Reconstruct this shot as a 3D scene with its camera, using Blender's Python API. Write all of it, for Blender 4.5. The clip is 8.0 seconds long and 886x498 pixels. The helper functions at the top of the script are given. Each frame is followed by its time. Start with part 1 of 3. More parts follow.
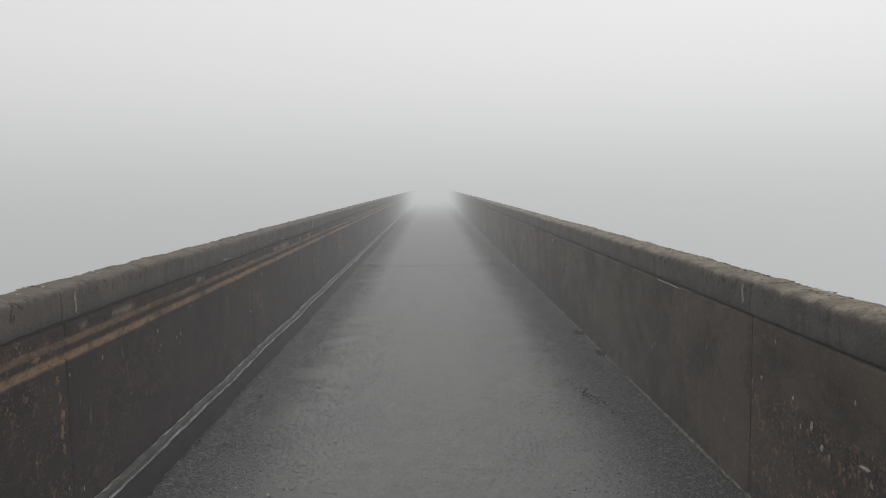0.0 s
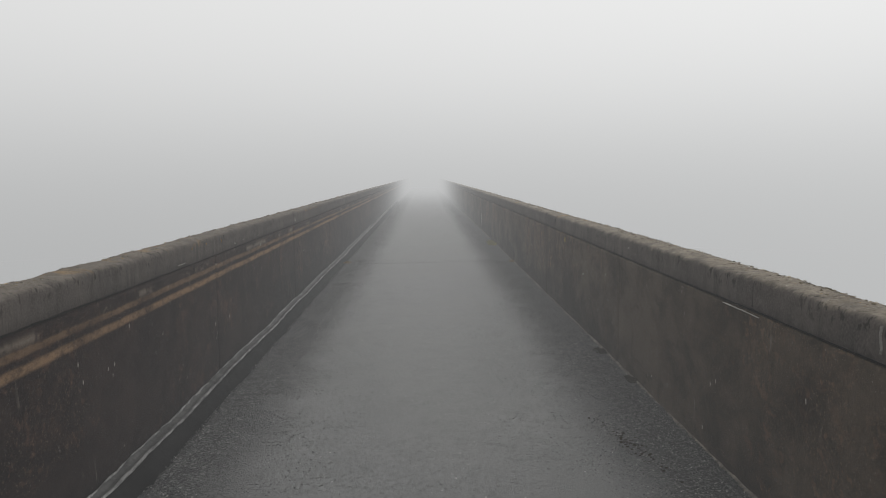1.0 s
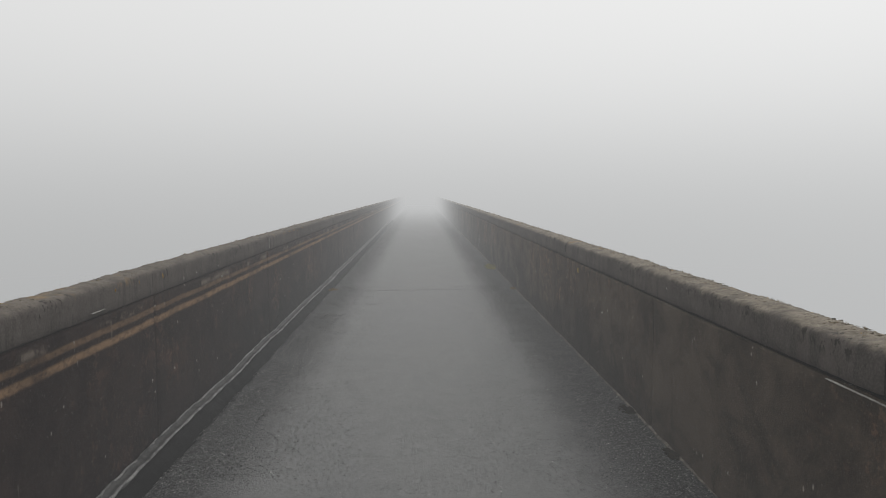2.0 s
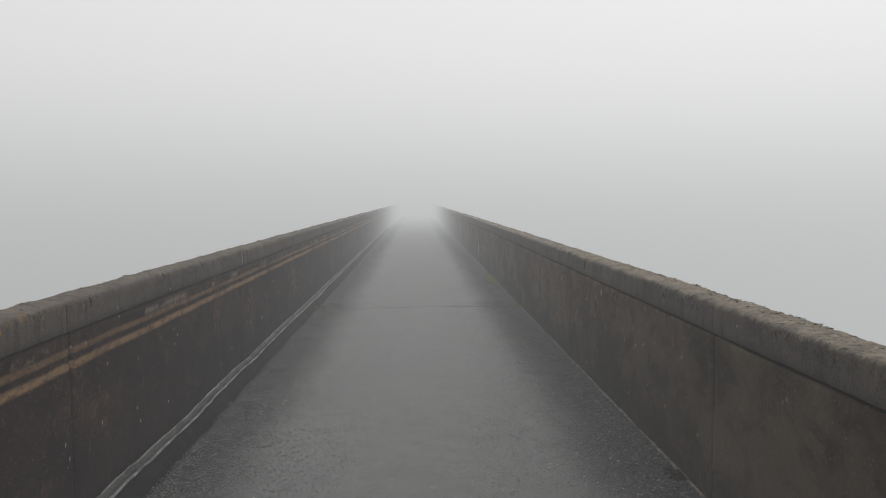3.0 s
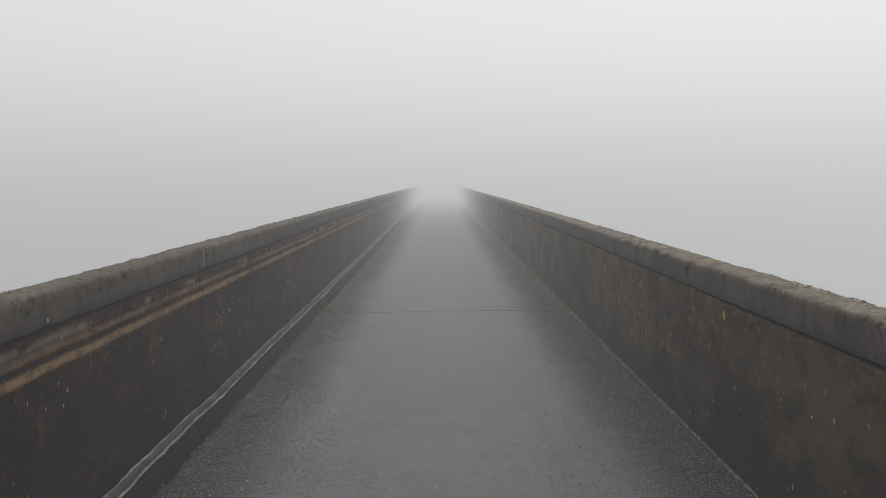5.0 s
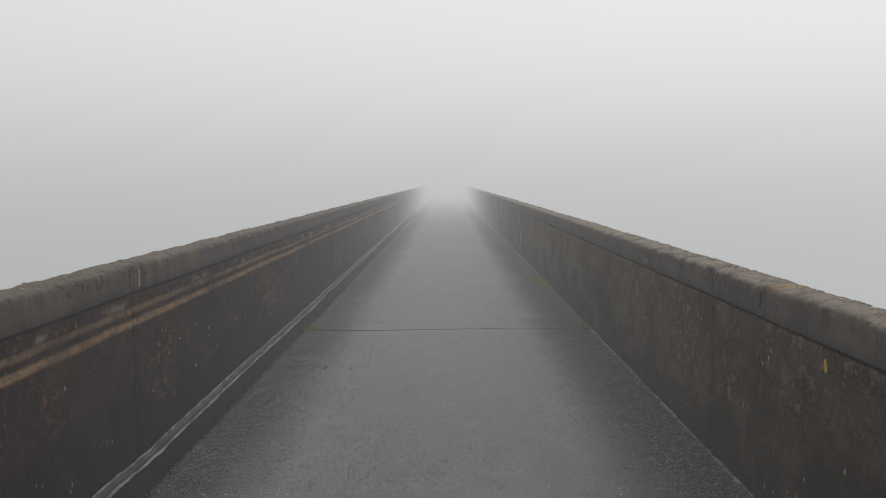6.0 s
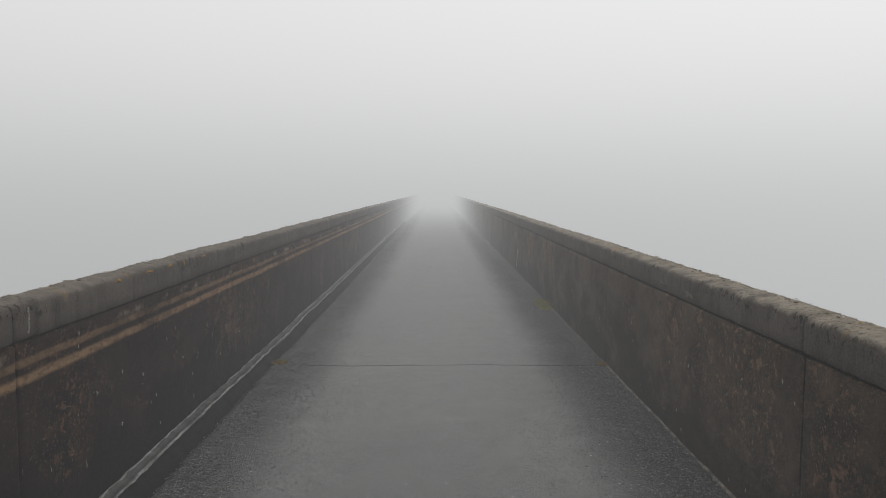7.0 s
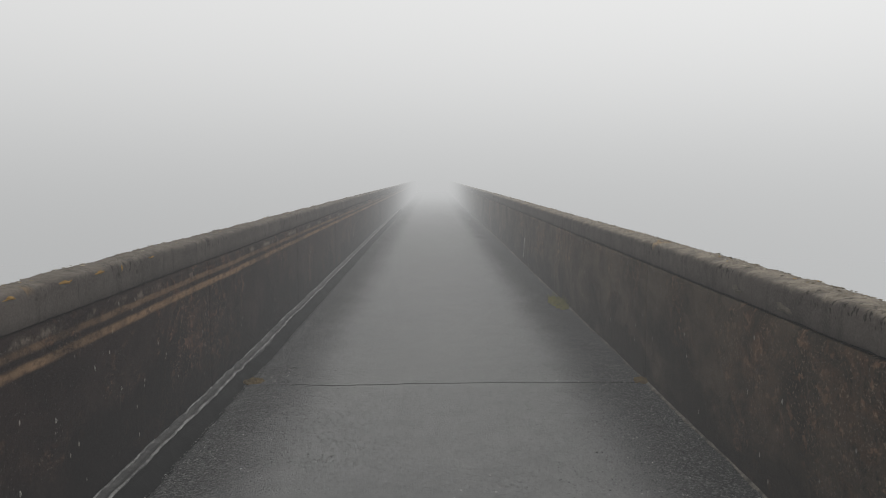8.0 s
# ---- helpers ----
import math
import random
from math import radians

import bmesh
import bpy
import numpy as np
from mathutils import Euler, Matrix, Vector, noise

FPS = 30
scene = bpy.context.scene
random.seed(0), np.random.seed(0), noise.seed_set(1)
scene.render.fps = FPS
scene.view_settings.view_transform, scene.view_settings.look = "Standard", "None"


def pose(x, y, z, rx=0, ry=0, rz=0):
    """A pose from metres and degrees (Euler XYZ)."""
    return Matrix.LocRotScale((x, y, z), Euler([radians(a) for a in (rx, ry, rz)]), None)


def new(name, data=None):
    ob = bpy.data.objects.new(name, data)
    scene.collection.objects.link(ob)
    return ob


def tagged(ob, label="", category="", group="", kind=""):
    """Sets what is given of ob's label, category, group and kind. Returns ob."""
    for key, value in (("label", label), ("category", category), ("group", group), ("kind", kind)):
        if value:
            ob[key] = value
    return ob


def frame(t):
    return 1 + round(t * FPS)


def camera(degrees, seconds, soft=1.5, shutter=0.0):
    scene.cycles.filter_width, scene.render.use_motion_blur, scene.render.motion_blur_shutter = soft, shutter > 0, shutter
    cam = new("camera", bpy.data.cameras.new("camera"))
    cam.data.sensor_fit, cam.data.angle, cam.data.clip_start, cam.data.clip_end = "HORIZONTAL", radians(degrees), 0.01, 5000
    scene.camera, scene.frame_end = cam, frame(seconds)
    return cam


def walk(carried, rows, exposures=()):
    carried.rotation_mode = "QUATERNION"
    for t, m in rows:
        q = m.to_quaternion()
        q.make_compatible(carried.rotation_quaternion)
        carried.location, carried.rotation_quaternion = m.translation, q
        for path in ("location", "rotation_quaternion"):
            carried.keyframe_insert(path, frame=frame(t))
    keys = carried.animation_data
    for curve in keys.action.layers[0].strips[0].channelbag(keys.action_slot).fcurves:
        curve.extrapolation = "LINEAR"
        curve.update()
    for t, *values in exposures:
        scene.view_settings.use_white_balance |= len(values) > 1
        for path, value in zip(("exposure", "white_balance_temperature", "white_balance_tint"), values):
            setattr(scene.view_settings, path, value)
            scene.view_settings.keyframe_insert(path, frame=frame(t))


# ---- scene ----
# ---------------------------------------------------------------- camera
cam = camera(60.0, 8.0, soft=1.1)
PATH = [
    (0.0, pose(0.024, -0.000, 1.522, 85.22, 1.23, -0.75)),
    (0.5, pose(-0.014, 0.564, 1.546, 83.87, 0.22, -0.63)),
    (1.0, pose(-0.047, 1.114, 1.547, 84.39, 0.53, -1.39)),
    (1.5, pose(0.008, 1.702, 1.559, 85.30, 0.66, -1.22)),
    (2.0, pose(0.003, 2.282, 1.570, 85.69, 0.38, -1.66)),
    (3.3, pose(0.019, 3.727, 1.573, 86.28, 0.30, -1.95)),
    (3.5, pose(0.052, 3.933, 1.551, 85.57, 0.47, -1.32)),
    (4.0, pose(-0.008, 4.408, 1.562, 85.11, -0.21, -0.05)),
    (4.5, pose(-0.023, 4.943, 1.561, 85.11, 0.44, 0.48)),
    (4.7, pose(-0.030, 5.166, 1.551, 84.87, 0.47, -0.31)),
    (6.0, pose(0.051, 6.661, 1.535, 84.86, 0.49, 0.37)),
    (6.5, pose(0.034, 7.212, 1.542, 84.97, -0.06, 0.46)),
    (7.0, pose(0.004, 7.779, 1.552, 85.55, -0.17, -0.41)),
    (7.5, pose(-0.035, 8.336, 1.529, 84.02, 0.06, -0.34)),
    (8.0, pose(-0.066, 8.924, 1.524, 84.57, 0.23, -0.75)),
]

walk(cam, PATH)

# ---------------------------------------------------------------- daylight in fog
FOG_NEAR, FOG_FAR = 0.0138, 0.100      # extinction per metre, around the camera's path and in the bank beyond
world = bpy.data.worlds.new("foggy_day")
scene.world = world
world.use_nodes = True
world.cycles.volume_step_size = 6.0
world.cycles.sampling_method = 'NONE'
wt = world.node_tree
wt.nodes.clear()
w_out = wt.nodes.new("ShaderNodeOutputWorld")
sky = wt.nodes.new("ShaderNodeTexSky")
sky.sky_type, sky.sun_disc = 'NISHITA', False
sky.sun_elevation, sky.sun_rotation = radians(50), radians(20)
back = wt.nodes.new("ShaderNodeBackground")
back.inputs["Strength"].default_value = 0.1
wt.links.new(sky.outputs[0], back.inputs["Color"])
wt.links.new(back.outputs[0], w_out.inputs["Surface"])


def wmath(op, a, b=None, c=None):
    n = wt.nodes.new("ShaderNodeMath")
    n.operation = op
    for i, v in enumerate((a, b, c)):
        if v is None:
            continue
        if isinstance(v, (int, float)):
            n.inputs[i].default_value = v
        else:
            wt.links.new(v, n.inputs[i])
    return n.outputs[0]


# The fog glows by itself in place of scattered daylight, brighter with height.
geo = wt.nodes.new("ShaderNodeNewGeometry")
sep = wt.nodes.new("ShaderNodeSeparateXYZ")
wt.links.new(geo.outputs["Position"], sep.inputs[0])
low = wmath('EXPONENT', wmath('DIVIDE', wmath('SUBTRACT', 4.6, sep.outputs[2]), 2.7))
lift = wmath('DIVIDE', 1.0, wmath('ADD', low, 1.0))
# The bank thickens away from the middle of the camera's path, to fit its view.
dy = wmath('SUBTRACT', sep.outputs[1], 4.5)
away = wmath('SQRT', wmath('ADD', wmath('MULTIPLY', dy, dy), wmath('MULTIPLY', sep.outputs[0], sep.outputs[0])))
bank = wt.nodes.new("ShaderNodeMapRange")
bank.interpolation_type = 'SMOOTHSTEP'
wt.links.new(away, bank.inputs[0])
for i, v in enumerate((14.0, 62.0, FOG_NEAR, FOG_FAR)):
    bank.inputs[1 + i].default_value = v
# and its glow is set a little brighter towards the right
flank = wt.nodes.new("ShaderNodeMapRange")
wt.links.new(sep.outputs[0], flank.inputs[0])
for i, v in enumerate((-45.0, 45.0, 0.87, 1.19)):
    flank.inputs[1 + i].default_value = v
glow = wmath('MULTIPLY', wmath('MULTIPLY_ADD', lift, 0.445, 0.435), wmath('MULTIPLY', bank.outputs[0], flank.outputs[0]))
tone = wt.nodes.new("ShaderNodeMix")
tone.data_type = 'RGBA'
tone.inputs[6].default_value = (0.986, 1.0, 1.004, 1)
tone.inputs[7].default_value = (1.0, 1.0, 0.995, 1)
wt.links.new(lift, tone.inputs[0])
absorb = wt.nodes.new("ShaderNodeVolumeAbsorption")
absorb.inputs["Color"].default_value = (0, 0, 0, 1)
wt.links.new(bank.outputs[0], absorb.inputs["Density"])
emit = wt.nodes.new("ShaderNodeEmission")
wt.links.new(tone.outputs[2], emit.inputs["Color"])
wt.links.new(glow, emit.inputs["Strength"])
both = wt.nodes.new("ShaderNodeAddShader")
wt.links.new(absorb.outputs[0], both.inputs[0])
wt.links.new(emit.outputs[0], both.inputs[1])
wt.links.new(both.outputs[0], w_out.inputs["Volume"])

# ---------------------------------------------------------------- plan
XL, XR = -1.715, 1.515        # faces of the two parapets
ZJ_L, ZJ_R = 0.917, 0.876     # bed joint under the coping
BAY, FIRST = 3.655, 3.585     # spacing of the panel joints
K0, K1 = -3, 22
Y0, Y1 = FIRST + BAY * K0, FIRST + BAY * K1
KERB = -1.46                  # edge of the asphalt beside the kerb fillet
THICK = 0.36


# ---------------------------------------------------------------- material kit
class Mat:
    def __init__(self, name, rough=0.75, spec=0.4):
        self.m = bpy.data.materials.new(name)
        self.m.use_nodes = True
        self.t = self.m.node_tree
        self.b = self.t.nodes["Principled BSDF"]
        self.b.inputs["Roughness"].default_value = rough
        self.b.inputs["Specular IOR Level"].default_value = spec
        self.pos = self.n("ShaderNodeNewGeometry").outputs["Position"]

    def n(self, kind):
        return self.t.nodes.new(kind)

    def put(self, v, sock):
        if isinstance(v, (int, float)):
            sock.default_value = v
        elif isinstance(v, tuple):
            sock.default_value = (*v, 1) if len(sock.default_value) == 4 and len(v) == 3 else v
        else:
            self.t.links.new(v, sock)

    def scaled(self, sx, sy, sz):
        n = self.n("ShaderNodeVectorMath")
        n.operation = 'MULTIPLY'
        self.put(self.pos, n.inputs[0])
        n.inputs[1].default_value = (sx, sy, sz)
        return n.outputs[0]

    def noise(self, scale, detail=4, rough=0.6, stretch=(1, 1, 1), warp=0.0):
        n = self.n("ShaderNodeTexNoise")
        self.put(self.scaled(*stretch), n.inputs["Vector"])
        n.inputs["Scale"].default_value = scale
        n.inputs["Detail"].default_value = detail
        n.inputs["Roughness"].default_value = rough
        n.inputs["Distortion"].default_value = warp
        return n.outputs["Fac"]

    def cells(self, scale, out="Distance", stretch=(1, 1, 1)):
        n = self.n("ShaderNodeTexVoronoi")
        self.put(self.scaled(*stretch), n.inputs["Vector"])
        n.inputs["Scale"].default_value = scale
        return n.outputs[out]

    def ramp(self, v, a, b, lo=0.0, hi=1.0):
        n = self.n("ShaderNodeMapRange")
        n.interpolation_type = 'SMOOTHSTEP'
        self.put(v, n.inputs[0])
        for i, x in enumerate((a, b, lo, hi)):
            n.inputs[1 + i].default_value = x
        return n.outputs[0]

    def math(self, op, a, b=None):
        n = self.n("ShaderNodeMath")
        n.operation = op
        self.put(a, n.inputs[0])
        if b is not None:
            self.put(b, n.inputs[1])
        return n.outputs[0]

    def mix(self, f, a, b, mode='MIX'):
        n = self.n("ShaderNodeMix")
        n.data_type, n.blend_type = 'RGBA', mode
        self.put(f, n.inputs[0])
        self.put(a, n.inputs[6])
        self.put(b, n.inputs[7])
        return n.outputs[2]

    def xyz(self):
        n = self.n("ShaderNodeSeparateXYZ")
        self.put(self.pos, n.inputs[0])
        return n.outputs

    def bump(self, *pairs):
        last = None
        for h, dist in pairs:
            n = self.n("ShaderNodeBump")
            n.inputs["Strength"].default_value = 1.0
            n.inputs["Distance"].default_value = dist
            self.put(h, n.inputs["Height"])
            if last is not None:
                self.put(last, n.inputs["Normal"])
            last = n.outputs[0]
        self.put(last, self.b.inputs["Normal"])

    def done(self, col, rough=None):
        self.put(col, self.b.inputs["Base Color"])
        if rough is not None:
            self.put(rough, self.b.inputs["Roughness"])
        return self.m


def wall_concrete(name, dark, mid, rust, rusty, bands=None, eroded=False, darkened=None):
    """Old damp concrete: blotches, run-down streaks, rusty grit, pale chips; bands: heights of two ochre runs along the wall."""
    k = Mat(name, 0.75, 0.05)
    x, y, z = k.xyz()
    blot = k.noise(1.3, 6, 0.65, (1, 0.6, 0.8), 0.5)
    cloud = k.noise(6, 6, 0.68, (1, 0.5, 0.8), 0.6)
    streak = k.noise(9, 5, 0.7, (1, 1, 0.16), 0.5)
    fine = k.noise(60, 5, 0.75, (1, 0.6, 0.9))
    grit = k.noise(110, 3, 0.85)
    col = k.mix(k.ramp(blot, 0.36, 0.64), dark, mid)
    col = k.mix(k.ramp(cloud, 0.44, 0.70, 0, 0.4), col, tuple(c * 1.5 for c in mid))
    col = k.mix(k.ramp(cloud, 0.34, 0.48, 0.5, 0), col, tuple(c * 0.6 for c in dark))
    col = k.mix(k.ramp(streak, 0.5, 0.72, 0, 0.1), col, tuple(c * 0.5 for c in dark))
    col = k.mix(k.ramp(fine, 0.52, 0.74, 0, 0.4), col, tuple(c * 2.0 for c in mid))
    col = k.mix(k.ramp(fine, 0.28, 0.46, 0.45, 0), col, tuple(c * 0.45 for c in dark))
    # rusty weathered zones: coarse patches broken up by run-down flecks and grit
    worn = k.math('MAXIMUM', k.ramp(y, 3.45, 3.62, 1, 0), k.ramp(y, 8.3, 11.5, 0, 1))
    worn = k.math('ADD', k.math('MULTIPLY', worn, 0.6), 0.4)
    zone = k.math('MULTIPLY', k.ramp(k.noise(0.9, 5, 0.68, (1, 1, 1.2), 0.7), 0.46, 0.64), worn)
    if eroded:
        low = k.math('ADD', z, k.math('MULTIPLY', k.math('SUBTRACT', k.noise(6, 4, 0.6), 0.5), 0.09))
        upper = k.math('MULTIPLY', k.ramp(low, 0.54, 0.60), k.ramp(y, 3.45, 3.62, 1, 0))
        zone = k.math('MULTIPLY', zone, k.math('SUBTRACT', 1.0, k.math('MULTIPLY', upper, 0.75)))
        zone = k.math('MAXIMUM', zone, k.math('MULTIPLY', k.ramp(low, 0.54, 0.57, 1, 0), k.ramp(y, 3.57, 3.59, 1, 0)))
    peel = k.ramp(k.noise(3.6, 6, 0.72, (1, 0.6, 0.9), 0.4), 0.48, 0.74)
    col = k.mix(k.math('MULTIPLY', k.math('MULTIPLY', zone, peel), rusty), col, tuple(c * 0.8 for c in rust))
    run = k.ramp(k.noise(9, 5, 0.72, (1, 0.55, 0.9), 0.6), 0.50, 0.66)
    col = k.mix(k.math('MULTIPLY', k.math('MULTIPLY', zone, run), rusty), col, rust)
    fleck = k.ramp(k.noise(26, 3, 0.6, (1, 0.6, 0.7)), 0.57, 0.65)
    col = k.mix(k.math('MULTIPLY', k.math('MULTIPLY', fleck, zone), 0.55), col, tuple(c * 1.6 for c in rust))
    crumb = k.math('MULTIPLY', k.ramp(k.noise(75, 2, 0.6), 0.60, 0.66), zone)
    col = k.mix(k.math('MULTIPLY', crumb, 0.55), col, (0.33, 0.235, 0.16))
    hole = k.math('MULTIPLY', k.ramp(k.noise(33, 4, 0.7, (1, 1, 0.7)), 0.54, 0.62), zone)
    col = k.mix(k.math('MULTIPLY', hole, 0.5), col, (0.012, 0.0095, 0.009))
    glint = k.ramp(k.noise(95, 1, 0.5), 0.70, 0.74)
    col = k.mix(k.math('MULTIPLY', glint, 0.3), col, (0.36, 0.33, 0.30))
    # pale lime runs
    lime = k.math('MULTIPLY', k.ramp(k.noise(21, 3, 0.6, (1, 1, 0.16), 0.2), 0.64, 0.72), k.ramp(k.noise(2.3, 3, 0.6), 0.50, 0.62))
    col = k.mix(k.math('MULTIPLY', lime, 0.32), col, (0.24, 0.21, 0.175))
    if darkened:
        # ragged dark stains, with shade towards the ground painted into the same colour
        ya, yb = darkened
        dim = k.math('ADD', k.math('MULTIPLY', k.noise(0.75, 6, 0.68, (1, 1, 1.3), 0.6), 0.9), k.math('MULTIPLY', z, -0.42))
        dim = k.math('MULTIPLY', k.ramp(dim, 0.24, 0.40), k.ramp(y, ya, yb))
        col = k.mix(k.math('MULTIPLY', dim, 0.78), col, tuple(c * 0.42 for c in dark))
    # small pale chips
    chip = k.math('MULTIPLY', k.ramp(k.cells(17, stretch=(1, 1, 0.5)), 0.08, 0.14, 1, 0), k.ramp(k.noise(4, 3, 0.6), 0.55, 0.60))
    col = k.mix(k.math('MULTIPLY', chip, 0.7), col, (0.36, 0.33, 0.29))
    if bands:
        zz = k.math('ADD', z, k.math('MULTIPLY', k.math('SUBTRACT', k.noise(2.2, 5, 0.65), 0.5), 0.03))
        for zc, half, power in bands:
            d = k.math('ABSOLUTE', k.math('SUBTRACT', zz, zc))
            f = k.math('MULTIPLY', k.ramp(d, half * 0.4, half * 1.4, 1, 0), k.ramp(k.noise(0.9, 5, 0.7, (1, 1, 0.6)), 0.36, 0.56, 0.35, 1))
            f = k.math('MULTIPLY', f, k.ramp(k.noise(26, 5, 0.75, (1, 0.5, 1)), 0.32, 0.58, 0.35, 1))
            col = k.mix(k.math('MULTIPLY', f, power), col, (0.30, 0.188, 0.105))
        paleband = k.math('MULTIPLY', k.ramp(k.math('ABSOLUTE', k.math('SUBTRACT', zz, 0.868)), 0.0, 0.035, 1, 0), k.ramp(k.noise(3, 5, 0.7), 0.50, 0.62))
        col = k.mix(k.math('MULTIPLY', paleband, 0.6), col, (0.23, 0.19, 0.15))
    k.bump((blot, 0.02), (fine, 0.005), (grit, 0.004), (k.math('MULTIPLY', zone, k.noise(45, 5, 0.8)), 0.016))
    return k.done(col, k.ramp(fine, 0.2, 0.8, 0.55, 0.9))


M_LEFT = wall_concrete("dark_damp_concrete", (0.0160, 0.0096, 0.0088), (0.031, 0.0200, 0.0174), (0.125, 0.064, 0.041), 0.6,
                       ((0.826, 0.018, 0.5), (0.754, 0.022, 0.85)), darkened=(7.0, 10.5))
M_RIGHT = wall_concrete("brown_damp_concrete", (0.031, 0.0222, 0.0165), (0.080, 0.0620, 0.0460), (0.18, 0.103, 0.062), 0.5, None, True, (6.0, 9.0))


def coping_concrete(name, crest, cover):
    k = Mat(name, 0.8, 0.12)
    x, y, z = k.xyz()
    blot = k.noise(2.0, 6, 0.65, (1, 1, 1), 0.3)
    fine = k.noise(90, 4, 0.7)
    streak = k.noise(11, 4, 0.65, (1, 1, 0.12))
    col = k.mix(k.ramp(blot, 0.3, 0.7), (0.048, 0.0395, 0.036), (0.088, 0.073, 0.065))
    col = k.mix(k.ramp(streak, 0.48, 0.7, 0, 0.6), col, (0.027, 0.023, 0.020))
    col = k.mix(k.ramp(fine, 0.35, 0.75, 0, 0.4), col, (0.16, 0.145, 0.128))
    # crust of lichen on the rounded crest
    edge = k.math('ADD', z, k.math('MULTIPLY', k.math('SUBTRACT', k.noise(7, 5, 0.7), 0.5), 0.10))
    crust = k.ramp(edge, crest - 0.036, crest + 0.004)
    lich = k.mix(k.ramp(k.noise(9, 5, 0.7), 0.35, 0.65), (0.20, 0.170, 0.130), (0.31, 0.268, 0.212))
    lich = k.mix(k.ramp(k.noise(45, 4, 0.75), 0.52, 0.68, 0, 0.8), lich, (0.075, 0.062, 0.04))
    lich = k.mix(k.math('MULTIPLY', k.ramp(k.noise(60, 3, 0.6), 0.62, 0.7), 0.8), lich, (0.42, 0.39, 0.33))
    col = k.mix(k.math('MULTIPLY', crust, cover), col, lich)
    ochre = k.math('MULTIPLY', k.ramp(k.noise(3.1, 3, 0.6, (1, 1, 0.5)), 0.62, 0.70), k.ramp(edge, crest - 0.065, crest - 0.02))
    col = k.mix(k.math('MULTIPLY', ochre, 0.45), col, (0.32, 0.19, 0.06))
    belt = k.ramp(k.math('ABSOLUTE', k.math('SUBTRACT', edge, crest - 0.045)), 0.02, 0.06, 1, 0)
    pits = k.math('MULTIPLY', k.math('MULTIPLY', k.ramp(k.noise(34, 3, 0.6, (1, 1, 0.6)), 0.56, 0.62), belt), k.ramp(k.noise(1.6, 4, 0.6), 0.44, 0.56))
    col = k.mix(k.math('MULTIPLY', pits, 0.85), col, (0.016, 0.013, 0.010))
    mott = k.noise(17, 6, 0.75)
    col = k.mix(k.ramp(mott, 0.54, 0.70, 0, 0.5), col, (0.125, 0.112, 0.098))
    col = k.mix(k.ramp(mott, 0.32, 0.46, 0.4, 0), col, (0.032, 0.026, 0.023))
    drip = k.math('MULTIPLY', k.ramp(k.noise(24, 3, 0.6, (1, 1, 0.1)), 0.60, 0.70), k.ramp(k.noise(4, 3, 0.6), 0.48, 0.62))
    col = k.mix(k.math('MULTIPLY', drip, 0.55), col, (0.028, 0.025, 0.022))
    k.bump((blot, 0.006), (k.math('MULTIPLY', crust, k.noise(38, 5, 0.75)), 0.010), (fine, 0.0015))
    return k.done(col)


M_COPING_L = coping_concrete("coping_concrete", 1.088, 0.4)
M_COPING_R = coping_concrete("crusted_coping_concrete", 1.046, 0.85)


